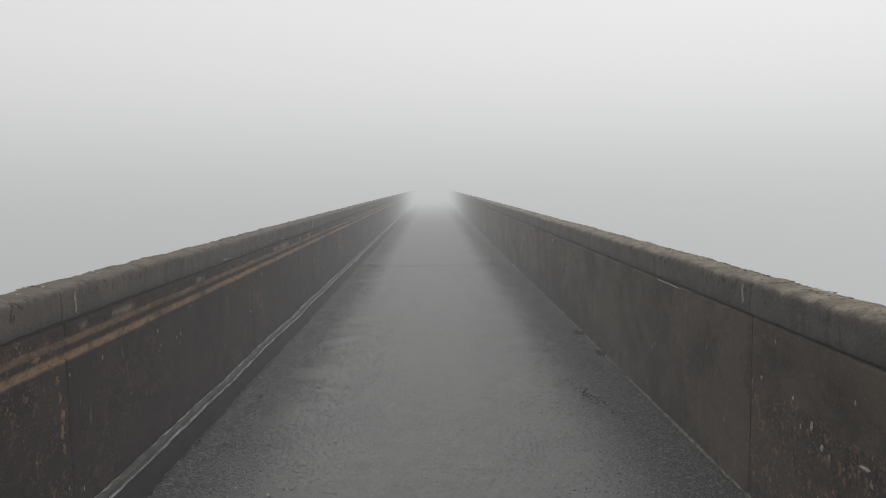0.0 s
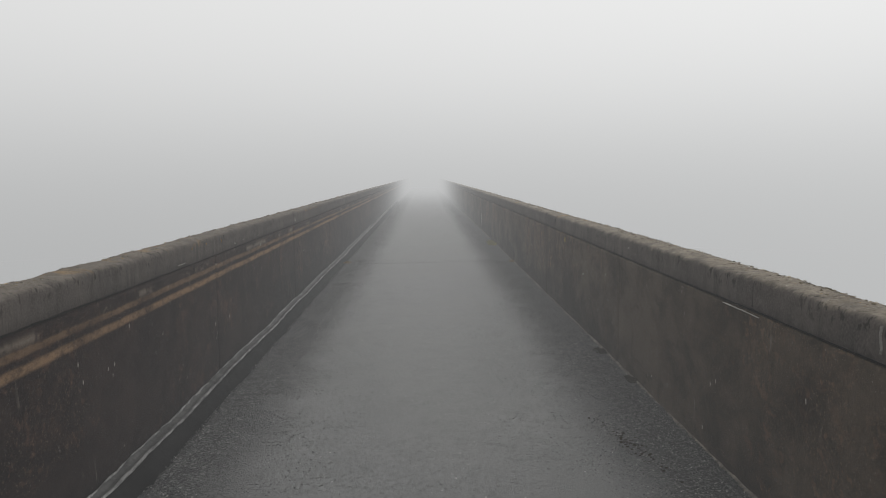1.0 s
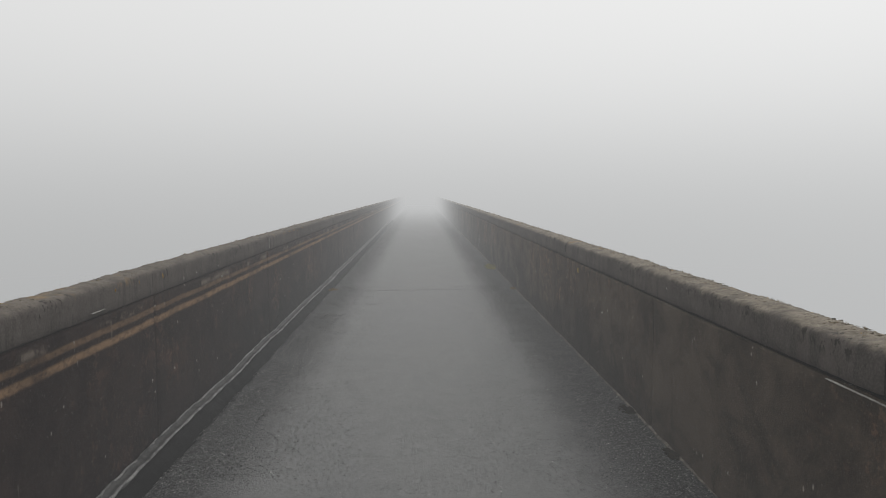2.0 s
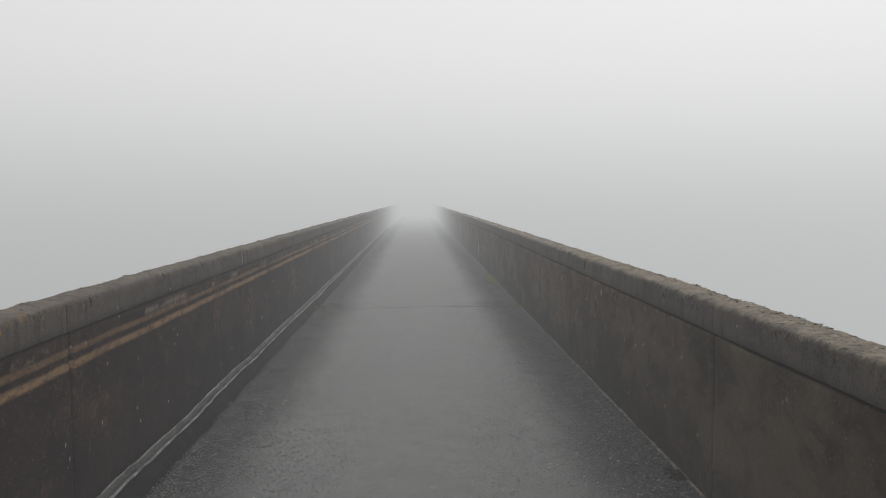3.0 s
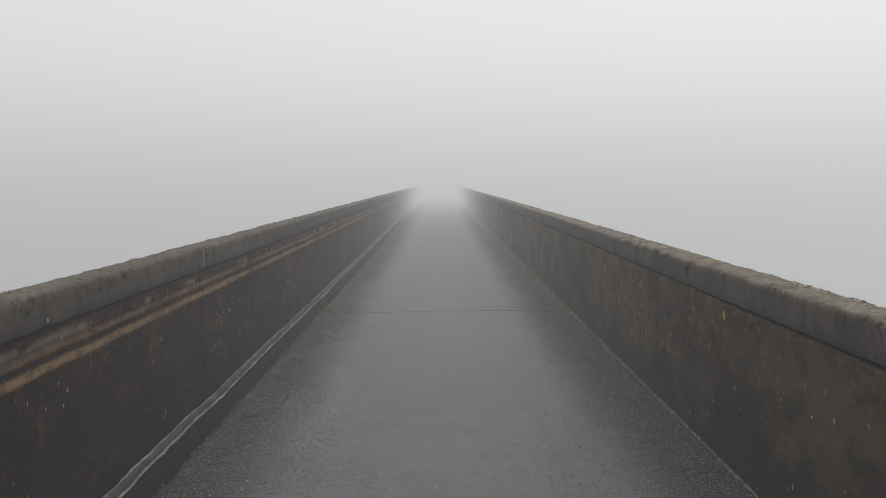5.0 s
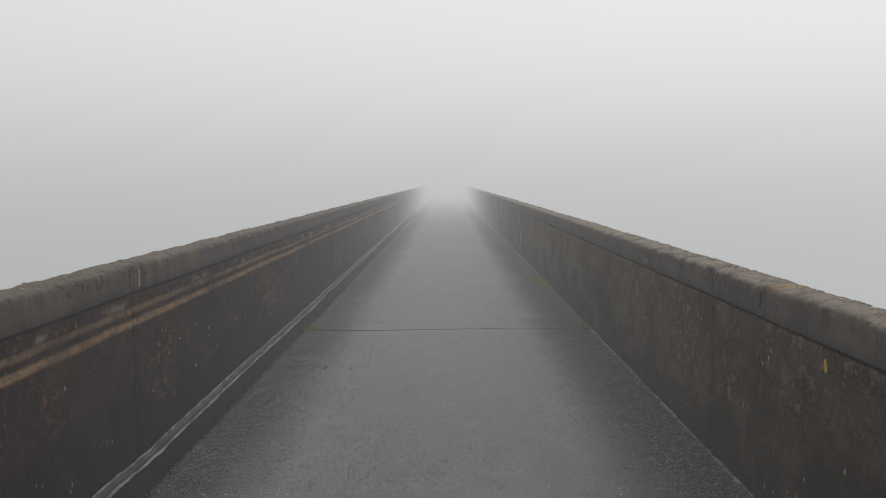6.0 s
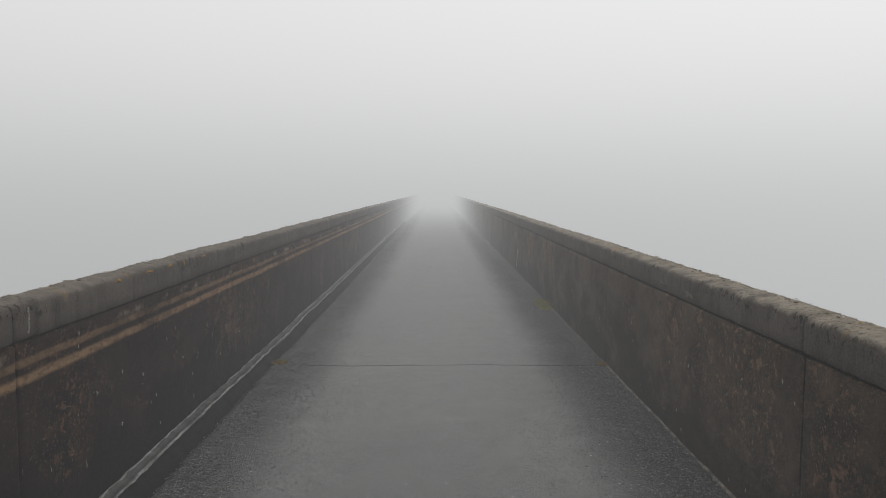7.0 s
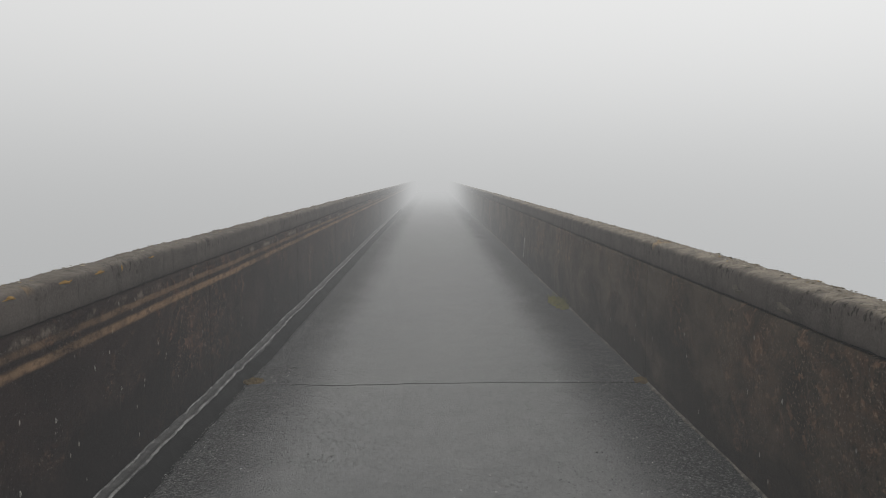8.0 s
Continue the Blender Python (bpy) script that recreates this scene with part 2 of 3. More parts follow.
def asphalt():
    k = Mat("worn_wet_asphalt", 0.5, 0.38)
    x, y, z = k.xyz()
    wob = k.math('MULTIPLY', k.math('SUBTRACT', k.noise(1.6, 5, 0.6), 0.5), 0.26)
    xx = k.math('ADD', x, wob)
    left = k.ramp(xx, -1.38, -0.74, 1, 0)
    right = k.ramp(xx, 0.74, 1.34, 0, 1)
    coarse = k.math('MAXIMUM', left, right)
    big = k.noise(0.8, 5, 0.6, (1, 0.6, 1), 0.5)
    mid = k.noise(6, 6, 0.65)
    fine = k.noise(140, 4, 0.75)
    peb = k.cells(95)
    col = k.mix(k.ramp(big, 0.3, 0.7), (0.120, 0.120, 0.118), (0.168, 0.167, 0.163))
    col = k.mix(k.ramp(mid, 0.4, 0.7, 0, 0.35), col, (0.085, 0.085, 0.084))
    pale = k.math('MULTIPLY', k.ramp(k.noise(1.9, 4, 0.6), 0.6, 0.72), k.ramp(k.noise(30, 3, 0.6), 0.45, 0.65))
    col = k.mix(k.math('MULTIPLY', pale, 0.45), col, (0.24, 0.235, 0.22))
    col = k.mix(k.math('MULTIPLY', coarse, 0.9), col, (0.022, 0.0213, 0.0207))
    col = k.mix(k.ramp(fine, 0.30, 0.44, 0.75, 0), col, (0.03, 0.03, 0.03))
    col = k.mix(k.ramp(fine, 0.60, 0.74, 0, 0.6), col, (0.24, 0.235, 0.225))
    # salt and pepper of bare stones along the rough edges
    lot = k.n("ShaderNodeSeparateColor")
    k.put(k.cells(105, "Color"), lot.inputs[0])
    col = k.mix(k.math('MULTIPLY', coarse, k.ramp(lot.outputs[0], 0.50, 0.95, 0, 0.65)), col, (0.19, 0.187, 0.180))
    col = k.mix(k.math('MULTIPLY', coarse, k.ramp(lot.outputs[1], 0.0, 0.45, 0.85, 0)), col, (0.010, 0.010, 0.010))
    scar = k.math('MULTIPLY', k.ramp(k.noise(7, 6, 0.75, (1, 0.7, 1), 0.8), 0.60, 0.67), k.ramp(k.noise(0.9, 3, 0.6), 0.42, 0.58))
    col = k.mix(k.math('MULTIPLY', scar, 0.6), col, (0.045, 0.045, 0.045))
    # scattered dark pits where grit has come out
    pit = k.math('MULTIPLY', k.ramp(k.noise(38, 4, 0.75), 0.585, 0.65), k.ramp(k.noise(2.0, 5, 0.65), 0.42, 0.60, 0.3, 1))
    spark = k.math('MULTIPLY', k.ramp(k.noise(85, 2, 0.6), 0.66, 0.72), k.ramp(k.noise(3.0, 4, 0.6), 0.40, 0.60, 0.2, 1))
    col = k.mix(k.math('MULTIPLY', spark, 0.7), col, (0.42, 0.41, 0.39))
    col = k.mix(k.math('MULTIPLY', pit, 0.75), col, (0.028, 0.028, 0.028))
    h = k.math('MULTIPLY', k.ramp(peb, 0.0, 0.6, 1, 0), k.math('ADD', k.math('MULTIPLY', coarse, 1.2), 0.22))
    k.bump((h, 0.006), (fine, 0.004), (k.math('MULTIPLY', pit, -1.0), 0.004))
    rough = k.math('ADD', k.ramp(big, 0.3, 0.7, 0.46, 0.56), k.math('MULTIPLY', coarse, 0.25))
    return k.done(col, rough)


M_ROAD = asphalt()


def plain(name, a, b, scale, rough=0.8, spec=0.3, relief=0.004, fine=80):
    k = Mat(name, rough, spec)
    v = k.noise(scale, 5, 0.65)
    f = k.noise(fine, 4, 0.7)
    col = k.mix(k.ramp(v, 0.32, 0.68), a, b)
    col = k.mix(k.ramp(f, 0.3, 0.7, 0, 0.5), col, tuple(c * 0.55 for c in a))
    k.bump((v, relief * 3), (f, relief))
    return k.done(col)


M_CORE = plain("joint_shadow_concrete", (0.022, 0.020, 0.018), (0.035, 0.031, 0.027), 6)
M_BODY = plain("outer_concrete", (0.13, 0.12, 0.105), (0.19, 0.175, 0.15), 1.5)
# The shade on the kerb's face is put into this dark colour.
M_KERB_SHADE = plain("shaded_kerb_face", (0.007, 0.0066, 0.0066), (0.015, 0.0142, 0.014), 5, 0.8, 0.05, 0.003)
# Ridge edges are lit and the middle shaded by colour; the relief is slight.
M_CAP = plain("pale_mortar_ridge", (0.035, 0.0335, 0.0325), (0.085, 0.082, 0.079), 9, 0.75, 0.3, 0.004, 50)
M_BEAD = plain("pale_mortar_edge", (0.085, 0.083, 0.080), (0.30, 0.292, 0.282), 7, 0.7, 0.3, 0.003, 60)


def crumbly():
    k = Mat("broken_crust", 0.95, 0.1)
    lot = k.n("ShaderNodeNewGeometry").outputs["Random Per Island"]
    col = k.mix(k.ramp(lot, 0.0, 0.6), (0.040, 0.031, 0.018), (0.19, 0.155, 0.105))
    col = k.mix(k.ramp(lot, 0.70, 0.92), col, (0.40, 0.365, 0.30))
    col = k.mix(k.ramp(lot, 0.93, 0.97), col, (0.30, 0.19, 0.07))
    k.bump((k.noise(150, 3, 0.7), 0.002))
    return k.done(col)


M_MOSS = crumbly()
M_LIME = plain("lime_deposit", (0.24, 0.23, 0.21), (0.46, 0.44, 0.40), 60, 0.85, 0.2, 0.002)
M_WEED = plain("yellow_green_moss", (0.15, 0.145, 0.03), (0.31, 0.265, 0.07), 22, 0.95, 0.1, 0.002)
M_SOIL = plain("dark_soil", (0.022, 0.019, 0.014), (0.05, 0.042, 0.028), 22, 0.95, 0.1, 0.002)
M_DEAD = plain("brown_dead_moss", (0.11, 0.075, 0.03), (0.20, 0.14, 0.055), 22, 0.95, 0.1, 0.002)


def mixed_grit():
    k = Mat("mixed_grit", 0.55, 0.45)
    lot = k.n("ShaderNodeNewGeometry").outputs["Random Per Island"]
    col = k.mix(k.ramp(lot, 0.0, 0.75), (0.020, 0.0197, 0.0194), (0.085, 0.083, 0.080))
    col = k.mix(k.ramp(lot, 0.80, 0.97), col, (0.26, 0.25, 0.235))
    k.bump((k.noise(300, 2, 0.6), 0.001))
    return k.done(col)


M_STONE = mixed_grit()
M_CHIP = plain("pale_chips", (0.38, 0.37, 0.35), (0.62, 0.60, 0.57), 30, 0.6, 0.4, 0.001)
M_OCHRE = plain("ochre_lichen", (0.22, 0.13, 0.04), (0.40, 0.24, 0.06), 40, 0.9, 0.1, 0.001)
M_YELLOW = plain("yellow_lichen", (0.42, 0.28, 0.04), (0.55, 0.38, 0.06), 40, 0.9, 0.1, 0.001)
M_RUST = plain("rusty_rubble", (0.13, 0.075, 0.035), (0.27, 0.165, 0.075), 30, 0.9, 0.2, 0.006, 110)
M_LIP = plain("brown_mortar", (0.050, 0.044, 0.037), (0.24, 0.21, 0.175), 12, 0.85, 0.2, 0.004)
M_PALE = plain("weathered_pale_concrete", (0.085, 0.073, 0.058), (0.14, 0.12, 0.095), 20, 0.85, 0.2, 0.003)
M_FAR = plain("far_ring_grey", (0.5, 0.5, 0.5), (0.55, 0.55, 0.55), 0.01, 1.0, 0.0, 0.0, 0.02)
M_WATER = plain("still_water", (0.03, 0.035, 0.038), (0.05, 0.055, 0.058), 0.1, 0.12, 0.5, 0.002, 3)


# ---------------------------------------------------------------- mesh kit
def meshed(name, verts, faces, m, smooth=False):
    me = bpy.data.meshes.new(name)
    me.from_pydata(verts, [], faces)
    me.materials.append(m)
    if smooth:
        me.polygons.foreach_set("use_smooth", [True] * len(me.polygons))
    me.update()
    return me


def child(name, me, parent, label="", kind=""):
    ob = new(name, me)
    ob.parent = parent
    return tagged(ob, label, kind=kind)


def slab_mesh(name, a, b, m):
    v = [(x, y, z) for x in (a[0], b[0]) for y in (a[1], b[1]) for z in (a[2], b[2])]
    f = [(0, 1, 3, 2), (4, 6, 7, 5), (0, 4, 5, 1), (2, 3, 7, 6), (0, 2, 6, 4), (1, 5, 7, 3)]
    return meshed(name, v, f, m)


def wob(x, y, z, scale, amp):
    return amp * noise.noise((x * scale, y * scale, z * scale))


def sweep(name, profile, ya, yb, step, m, jitter, ends=True):
    """A profile of (x, z) swept along y, roughened by jitter(i, x, y, z) -> (dx, dz)."""
    n = max(2, int((yb - ya) / step))
    p = len(profile)
    v, f = [], []
    for i in range(n + 1):
        y = ya + (yb - ya) * i / n
        for j, (x, z) in enumerate(profile):
            dx, dz = jitter(j, x, y, z)
            v.append((x + dx, y, z + dz))
    for i in range(n):
        for j in range(p - 1):
            a = i * p + j
            f.append((a, a + 1, a + p + 1, a + p))
    if ends:
        f.append(tuple(range(p)))
        f.append(tuple(n * p + j for j in reversed(range(p))))
    return meshed(name, v, f, m, True)


def panel_mesh(side, ya, yb, za, zb, x, m):
    """One cast panel: an uneven face with arrises worn back at its joints."""
    ny, nz = 46, 12
    v, f = [], []
    ys = [ya, ya + 0.008, ya + 0.03] + [ya + (yb - ya) * i / ny for i in range(1, ny)] + [yb - 0.03, yb - 0.008, yb]
    zs = [za, za + 0.02] + [za + (zb - za) * i / nz for i in range(1, nz)] + [zb - 0.02, zb - 0.006, zb]
    for i, y in enumerate(ys):
        for j, z in enumerate(zs):
            d = 0.0
            e = min(y - ya, yb - y, zb - z)
            if e < 0.001:
                d = 0.009 + abs(wob(x, y, z, 9, 0.012))
            elif e < 0.0085:
                d = 0.004 + max(0.0, wob(x, y, z, 14, 0.012))
            elif e < 0.035:
                d = max(0.0, wob(x + 5, y, z, 8, 0.010) - 0.003)
            d += wob(x, y, z, 1.1, 0.005) + wob(x, y, z, 5, 0.0025)
            v.append((x + side * d, y, z))
    n = len(zs)
    for i in range(len(ys) - 1):
        for j in range(n - 1):
            a = i * n + j
            q = (a, a + 1, a + n + 1, a + n)
            f.append(q if side > 0 else q[::-1])
    # returns into the joints
    k = len(v)
    rim = [i * n for i in range(len(ys))] + [(len(ys) - 1) * n + j for j in range(1, n)] + \
          [i * n + n - 1 for i in reversed(range(len(ys) - 1))] + [j for j in reversed(range(1, n - 1))]
    for r in rim:
        px, py, pz = v[r]
        v.append((x + side * 0.06, py, pz))
    for i in range(len(rim)):
        a, b = rim[i], rim[(i + 1) % len(rim)]
        f.append((a, k + i, k + (i + 1) % len(rim), b))
    f.append(tuple(range(k, k + len(rim))))
    return meshed("panel", v, f, m, True)


def lump(v, f, c, r, flat=0.6, rng=random):
    """A small uneven eight-sided crumb added to lists of vertices and faces."""
    k = len(v)
    a0 = rng.random() * 6.28
    for dz, rr in ((-0.5, 0.8), (0.25, 1.0)):
        for i in range(5):
            a = a0 + i * 1.2566 + dz
            s = r * rr * (0.7 + 0.6 * rng.random())
            v.append((c[0] + s * math.cos(a), c[1] + s * math.sin(a), c[2] + r * flat * (dz + 0.25 * rng.random())))
    v.append((c[0], c[1], c[2] + r * flat * (0.8 + 0.4 * rng.random())))
    for i in range(5):
        j = (i + 1) % 5
        f.append((k + i, k + j, k + 5 + j, k + 5 + i))
        f.append((k + 5 + i, k + 5 + j, k + 10))


# ---------------------------------------------------------------- setting
water = tagged(new("water", slab_mesh("water", (-1500, -1500, -14.5), (1500, 1500, -14), M_WATER)),
               "still grey water lost in the fog", "water", kind="structure")
base = tagged(new("causeway_base", slab_mesh("causeway_base", (XL - THICK - 0.05, Y0, -14.2), (XR + THICK + 0.05, Y1, -0.22), M_BODY)),
              "plain grey concrete base carrying the walkway", "wall", kind="structure")

# Unseen ring, added so that rays through the fog end at a finite distance.
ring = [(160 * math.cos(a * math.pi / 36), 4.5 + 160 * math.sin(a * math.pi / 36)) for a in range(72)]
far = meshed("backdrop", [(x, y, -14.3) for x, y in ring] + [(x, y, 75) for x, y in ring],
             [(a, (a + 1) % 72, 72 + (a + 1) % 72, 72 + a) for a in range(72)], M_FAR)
tagged(new("backdrop", far), "plain grey ring added to end the fog's rays, unseen in the fog", "fog", kind="structure")

# coping section: offset behind the face, height
COPE = [(0.030, 0.003), (0.003, 0.006), (-0.003, 0.013), (-0.004, 0.060), (-0.004, 0.112), (-0.003, 0.134), (0.002, 0.148), (0.011, 0.157), (0.030, 0.162),
        (0.055, 0.165), (0.09, 0.169), (0.125, 0.171), (0.165, 0.162), (0.22, 0.142), (0.29, 0.108), (0.345, 0.06), (0.36, 0.02), (0.36, -0.01)]
EXTRA = {1: (4.72, 18.1), -1: (1.9, 17.7)}


def parapet(name, side, x, zj, m, label):
    """side: +1 where the wall lies towards +x."""
    core = tagged(new(name, slab_mesh(name, (min(x + side * 0.03, x + side * THICK), Y0, -0.22), (max(x + side * 0.03, x + side * THICK), Y1, zj - 0.004), M_CORE)),
                  label, "wall", kind="structure")
    skin = slab_mesh("outer_face", (min(x + side * (THICK + 0.003), x + side * (THICK + 0.04)), Y0, -0.22), (max(x + side * (THICK + 0.003), x + side * (THICK + 0.04)), Y1, zj - 0.01), M_BODY)
    child("outer_face", skin, core, "plain weathered outer concrete face")
    for k in range(K0, K1):
        ya, yb = FIRST + BAY * k + 0.008, FIRST + BAY * (k + 1) - 0.008
        child("panel", panel_mesh(side, ya, yb, -0.15, zj - 0.008, x, m), core)
    cuts = sorted([FIRST + BAY * k + 0.02 * side for k in range(K0, K1 + 1)] + list(EXTRA[side]))
    for ya, yb in zip(cuts, cuts[1:]):
        prof = [(x + side * d, zj + h) for d, h in COPE]

        def rough(j, px, py, pz, ya=ya, yb=yb):
            top = max(0.0, min(1.0, (pz - zj - 0.10) / 0.05))
            dz = wob(px, py, pz, 0.7, 0.006) + top * (wob(px, py, pz, 6, 0.008) + wob(px, py, pz, 19, 0.007) + wob(px, py, pz, 47, 0.004))
            dx = wob(px, py, pz, 1.2, 0.003) + wob(px, py, pz + 3, 11, 0.0025)
            if j < 3:
                dz += wob(px, py, 0, 7, 0.004) + wob(px, py, 0, 23, 0.004)
            e = min(py - ya, yb - py)
            if e < 0.006:
                dx += side * 0.010
                dz -= 0.006 * top
            return dx, dz
        me = sweep("coping", prof, ya + 0.0025, yb - 0.0025, 0.028 if yb < 26 else 0.3, M_COPING_R if side > 0 else M_COPING_L, rough)
        child("coping", me, core)
    return core


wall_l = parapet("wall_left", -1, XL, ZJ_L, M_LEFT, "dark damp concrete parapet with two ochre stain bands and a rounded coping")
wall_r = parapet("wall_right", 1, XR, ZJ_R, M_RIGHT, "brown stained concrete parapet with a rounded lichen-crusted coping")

# ---------------------------------------------------------------- roadway
ROAD_JOINTS = (Y0, 14.46, 38.2, Y1)


def road_slab(ya, yb):
    xs = [KERB + (XR - 0.012 - KERB) * i / 60 for i in range(61)]
    n = int((yb - ya) / (0.06 if ya < 14 else 0.12))
    v, f = [], []
    for i in range(n + 1):
        for j, x in enumerate(xs):
            y = ya + (yb - ya) * i / n
            if i == 0 or i == n:
                y += (0.009 if i == 0 else -0.009) + wob(x, 3, 0, 2.5, 0.03) + wob(x, 3, 0, 9, 0.014) + wob(x, ya if i == 0 else yb + 9, 0, 21, 0.007)
            z = wob(x, y, 0, 0.9, 0.006) + wob(x, y, 0, 4, 0.0008)
            edge = min(j, 60 - j)
            px = x
            if edge == 0:
                px += (0.013 if j == 0 else 0.0) + wob(x, y, 1, 7, 0.016) + wob(x, y, 1, 17, 0.014)
                if j == 60:
                    px = min(px, XR - 0.002)
                z -= 0.012 if j == 0 else 0.004
            if edge <= 5:
                z += wob(x, y, 0, 15, 0.006)
            v.append((px, y, z))
    w = 61
    for i in range(n):
        for j in range(w - 1):
            a = i * w + j
            f.append((a, a + 1, a + w + 1, a + w))
    k = len(v)
    rim = [j for j in range(w)] + [i * w + w - 1 for i in range(1, n + 1)] + [n * w + j for j in reversed(range(w - 1))] + [i * w for i in reversed(range(1, n))]
    for r in rim:
        v.append((v[r][0], v[r][1], -0.12))
    for i in range(len(rim)):
        f.append((rim[i], k + i, k + (i + 1) % len(rim), rim[(i + 1) % len(rim)]))
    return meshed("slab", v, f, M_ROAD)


road = tagged(new("road", slab_mesh("road", (KERB - 0.02, Y0, -0.22), (XR + 0.03, Y1, -0.05), M_CORE)),
              "worn wet grey asphalt walkway with a cracked cross joint", "road", kind="structure")
for ya, yb in zip(ROAD_JOINTS, ROAD_JOINTS[1:]):
    child("slab", road_slab(ya, yb), road)

# broken mortar lip where the asphalt meets the right parapet
LIP = [(XR + 0.01, -0.05), (XR + 0.01, 0.012), (XR - 0.004, 0.010), (XR - 0.012, 0.004), (XR - 0.018, -0.004), (XR - 0.018, -0.05)]


def lip_rough(j, x, y, z):
    g = 0.012 * max(0.0, noise.noise((y * 2.3, 5, 1)) + 0.5 * noise.noise((y * 11, 5, 1)))
    return -g + wob(x, y, z, 13, 0.004), wob(x, y, z, 9, 0.008) + wob(3, y, 1, 1.6, 0.010) - 0.009


for i in range(4):
    child("mortar_lip", sweep("mortar_lip", LIP, -3 + 9 * i, 6 + 9 * i, 0.04, M_LIP, lip_rough), road, "thin crumbling mortar lip")

# kerb fillet by the left parapet: sloping face, its shade painted dark, pale mortar ridge
kerb = tagged(new("kerb", slab_mesh("kerb", (XL + 0.012, Y0, -0.22), (KERB - 0.03, Y1, -0.09), M_CORE)),
              "low kerb with a face painted dark as shade and a pale mortar ridge", "kerb", kind="structure")


def bulge(y):
    return math.exp(-((y - 15.5) / 0.4) ** 2)


def face_rough(j, x, y, z):
    return wob(x, y, z, 2.5, 0.008) + wob(x, y, z, 9, 0.005), wob(x, y, z, 3, 0.006) + wob(x, y, z, 12, 0.004)


def cap_rough(j, x, y, z):
    b = bulge(y)
    return (wob(x, y, 7, 1.6, 0.012) + wob(x, y, 7, 7, 0.009) + wob(x, y, 7, 21, 0.005) + 0.035 * b,
            wob(x, y, z, 2, 0.006) + wob(x, y, z, 9, 0.007) + 0.025 * b)


KERB_FACE = [(KERB + 0.012, -0.06), (KERB - 0.006, -0.050), (KERB - 0.020, -0.022), (KERB - 0.042, 0.010), (KERB - 0.075, 0.034), (KERB - 0.10, 0.040), (KERB - 0.12, 0.034), (KERB - 0.12, -0.1)]
CAP = [(KERB - 0.100, 0.022), (KERB - 0.106, 0.044), (KERB - 0.118, 0.046), (KERB - 0.132, 0.040), (KERB - 0.146, 0.038),
       (KERB - 0.160, 0.042), (KERB - 0.174, 0.050), (KERB - 0.184, 0.046), (KERB - 0.190, 0.030), (KERB - 0.190, -0.05), (KERB - 0.100, -0.05)]

def bead(x, z, r):
    return [(x + r * math.cos(a * math.pi / 4), z + r * math.sin(a * math.pi / 4)) for a in range(9)]


def bead_rough(j, x, y, z):
    dx, dz = cap_rough(j, KERB - 0.12, y, 0.04)
    thin = 0.010 * max(0.0, noise.noise((y * 1.9, x * 50, 2)) + 0.6 * noise.noise((y * 8, x * 50, 2)))
    return dx, dz - thin


ya, yb = -3.0, 44.0
child("kerb_face", sweep("kerb_face", KERB_FACE, ya, yb, 0.06, M_KERB_SHADE, face_rough), kerb, "smooth kerb face, its shade painted dark")
child("mortar_ridge", sweep("mortar_ridge", CAP, ya, yb, 0.05, M_CAP, cap_rough), kerb, "grey cracked mortar ridge")
child("mortar_bead", sweep("mortar_bead", bead(KERB - 0.108, 0.043, 0.009), ya, yb, 0.04, M_BEAD, bead_rough), kerb, "pale edge of the mortar ridge, its light put into the colour")
child("mortar_bead", sweep("mortar_bead", bead(KERB - 0.176, 0.046, 0.007), ya, yb, 0.04, M_BEAD, bead_rough), kerb, "pale edge of the mortar ridge, its light put into the colour")

# ---------------------------------------------------------------- crust, grit, weeds
rng = random.Random(4)


def crust(name, side, x, zj, count, label):
    v, f = [], []
    while len(f) < count * 10:
        y = -1.0 + 31 * rng.random() ** 1.5
        if noise.noise((y * 1.7, side * 4, 0)) + 0.5 * noise.noise((y * 6, side, 2)) < (-0.15 if side > 0 else 0.02):
            continue
        d = 0.055 + 0.12 * rng.random()
        top = 0.158 + 0.014 * (1 - ((d - 0.12) / 0.07) ** 2)
        cx, cz = x + side * d, zj + min(top, 0.171)
        cz += wob(cx, y, cz, 0.7, 0.006) + wob(cx, y, cz, 6, 0.008) + wob(cx, y, cz, 19, 0.007) + wob(cx, y, cz, 47, 0.004)
        lump(v, f, (cx, y, cz - 0.002), 0.0025 + 0.008 * rng.random() ** 3, 0.4, rng)
    return tagged(new(name, meshed(name, v, f, M_MOSS)), label, "moss", kind="stuff")


crust("lichen_crust", 1, XR, ZJ_R, 8000, "brown and tan lichen crumbs on the parapet coping")
crust("lichen_crust", -1, XL, ZJ_L, 3600, "sparse brown lichen crumbs on the parapet coping")


def grit(name, m, zones, label, small, big, flat, even=False):
    v, f = [], []
    for xa, xb, ya, yb, count in zones:
        made = 0
        while made < count:
            u = rng.random()
            x = xa + (xb - xa) * min(1.3, abs(rng.gauss(0, 0.34)))
            if even or u > 0.85:
                x = xa + (xb - xa) * (1.0 if even else 1.2) * rng.random()
            y = ya + (yb - ya) * rng.random()
            if noise.noise((x * 3, y * 3, 1.5)) < -0.35 + 0.3 * rng.random():
                continue
            z = 0.001 + wob(x, y, 0, 0.9, 0.006) + wob(x, y, 0, 4, 0.0008)
            lump(v, f, (x, y, z), small + (big - small) * rng.random() ** 2, flat, rng)
            made += 1
    return tagged(new(name, meshed(name, v, f, m)), label, "gravel", kind="stuff")


grit("grit", M_STONE, ((-1.45, -0.60, 1.6, 9, 16000), (1.50, 0.55, 1.6, 9, 16000), (-1.45, -0.75, 9, 15, 9000), (1.50, 0.7, 9, 15, 9000)),
     "coarse dark grit along the asphalt edges", 0.002, 0.0057, 0.7)
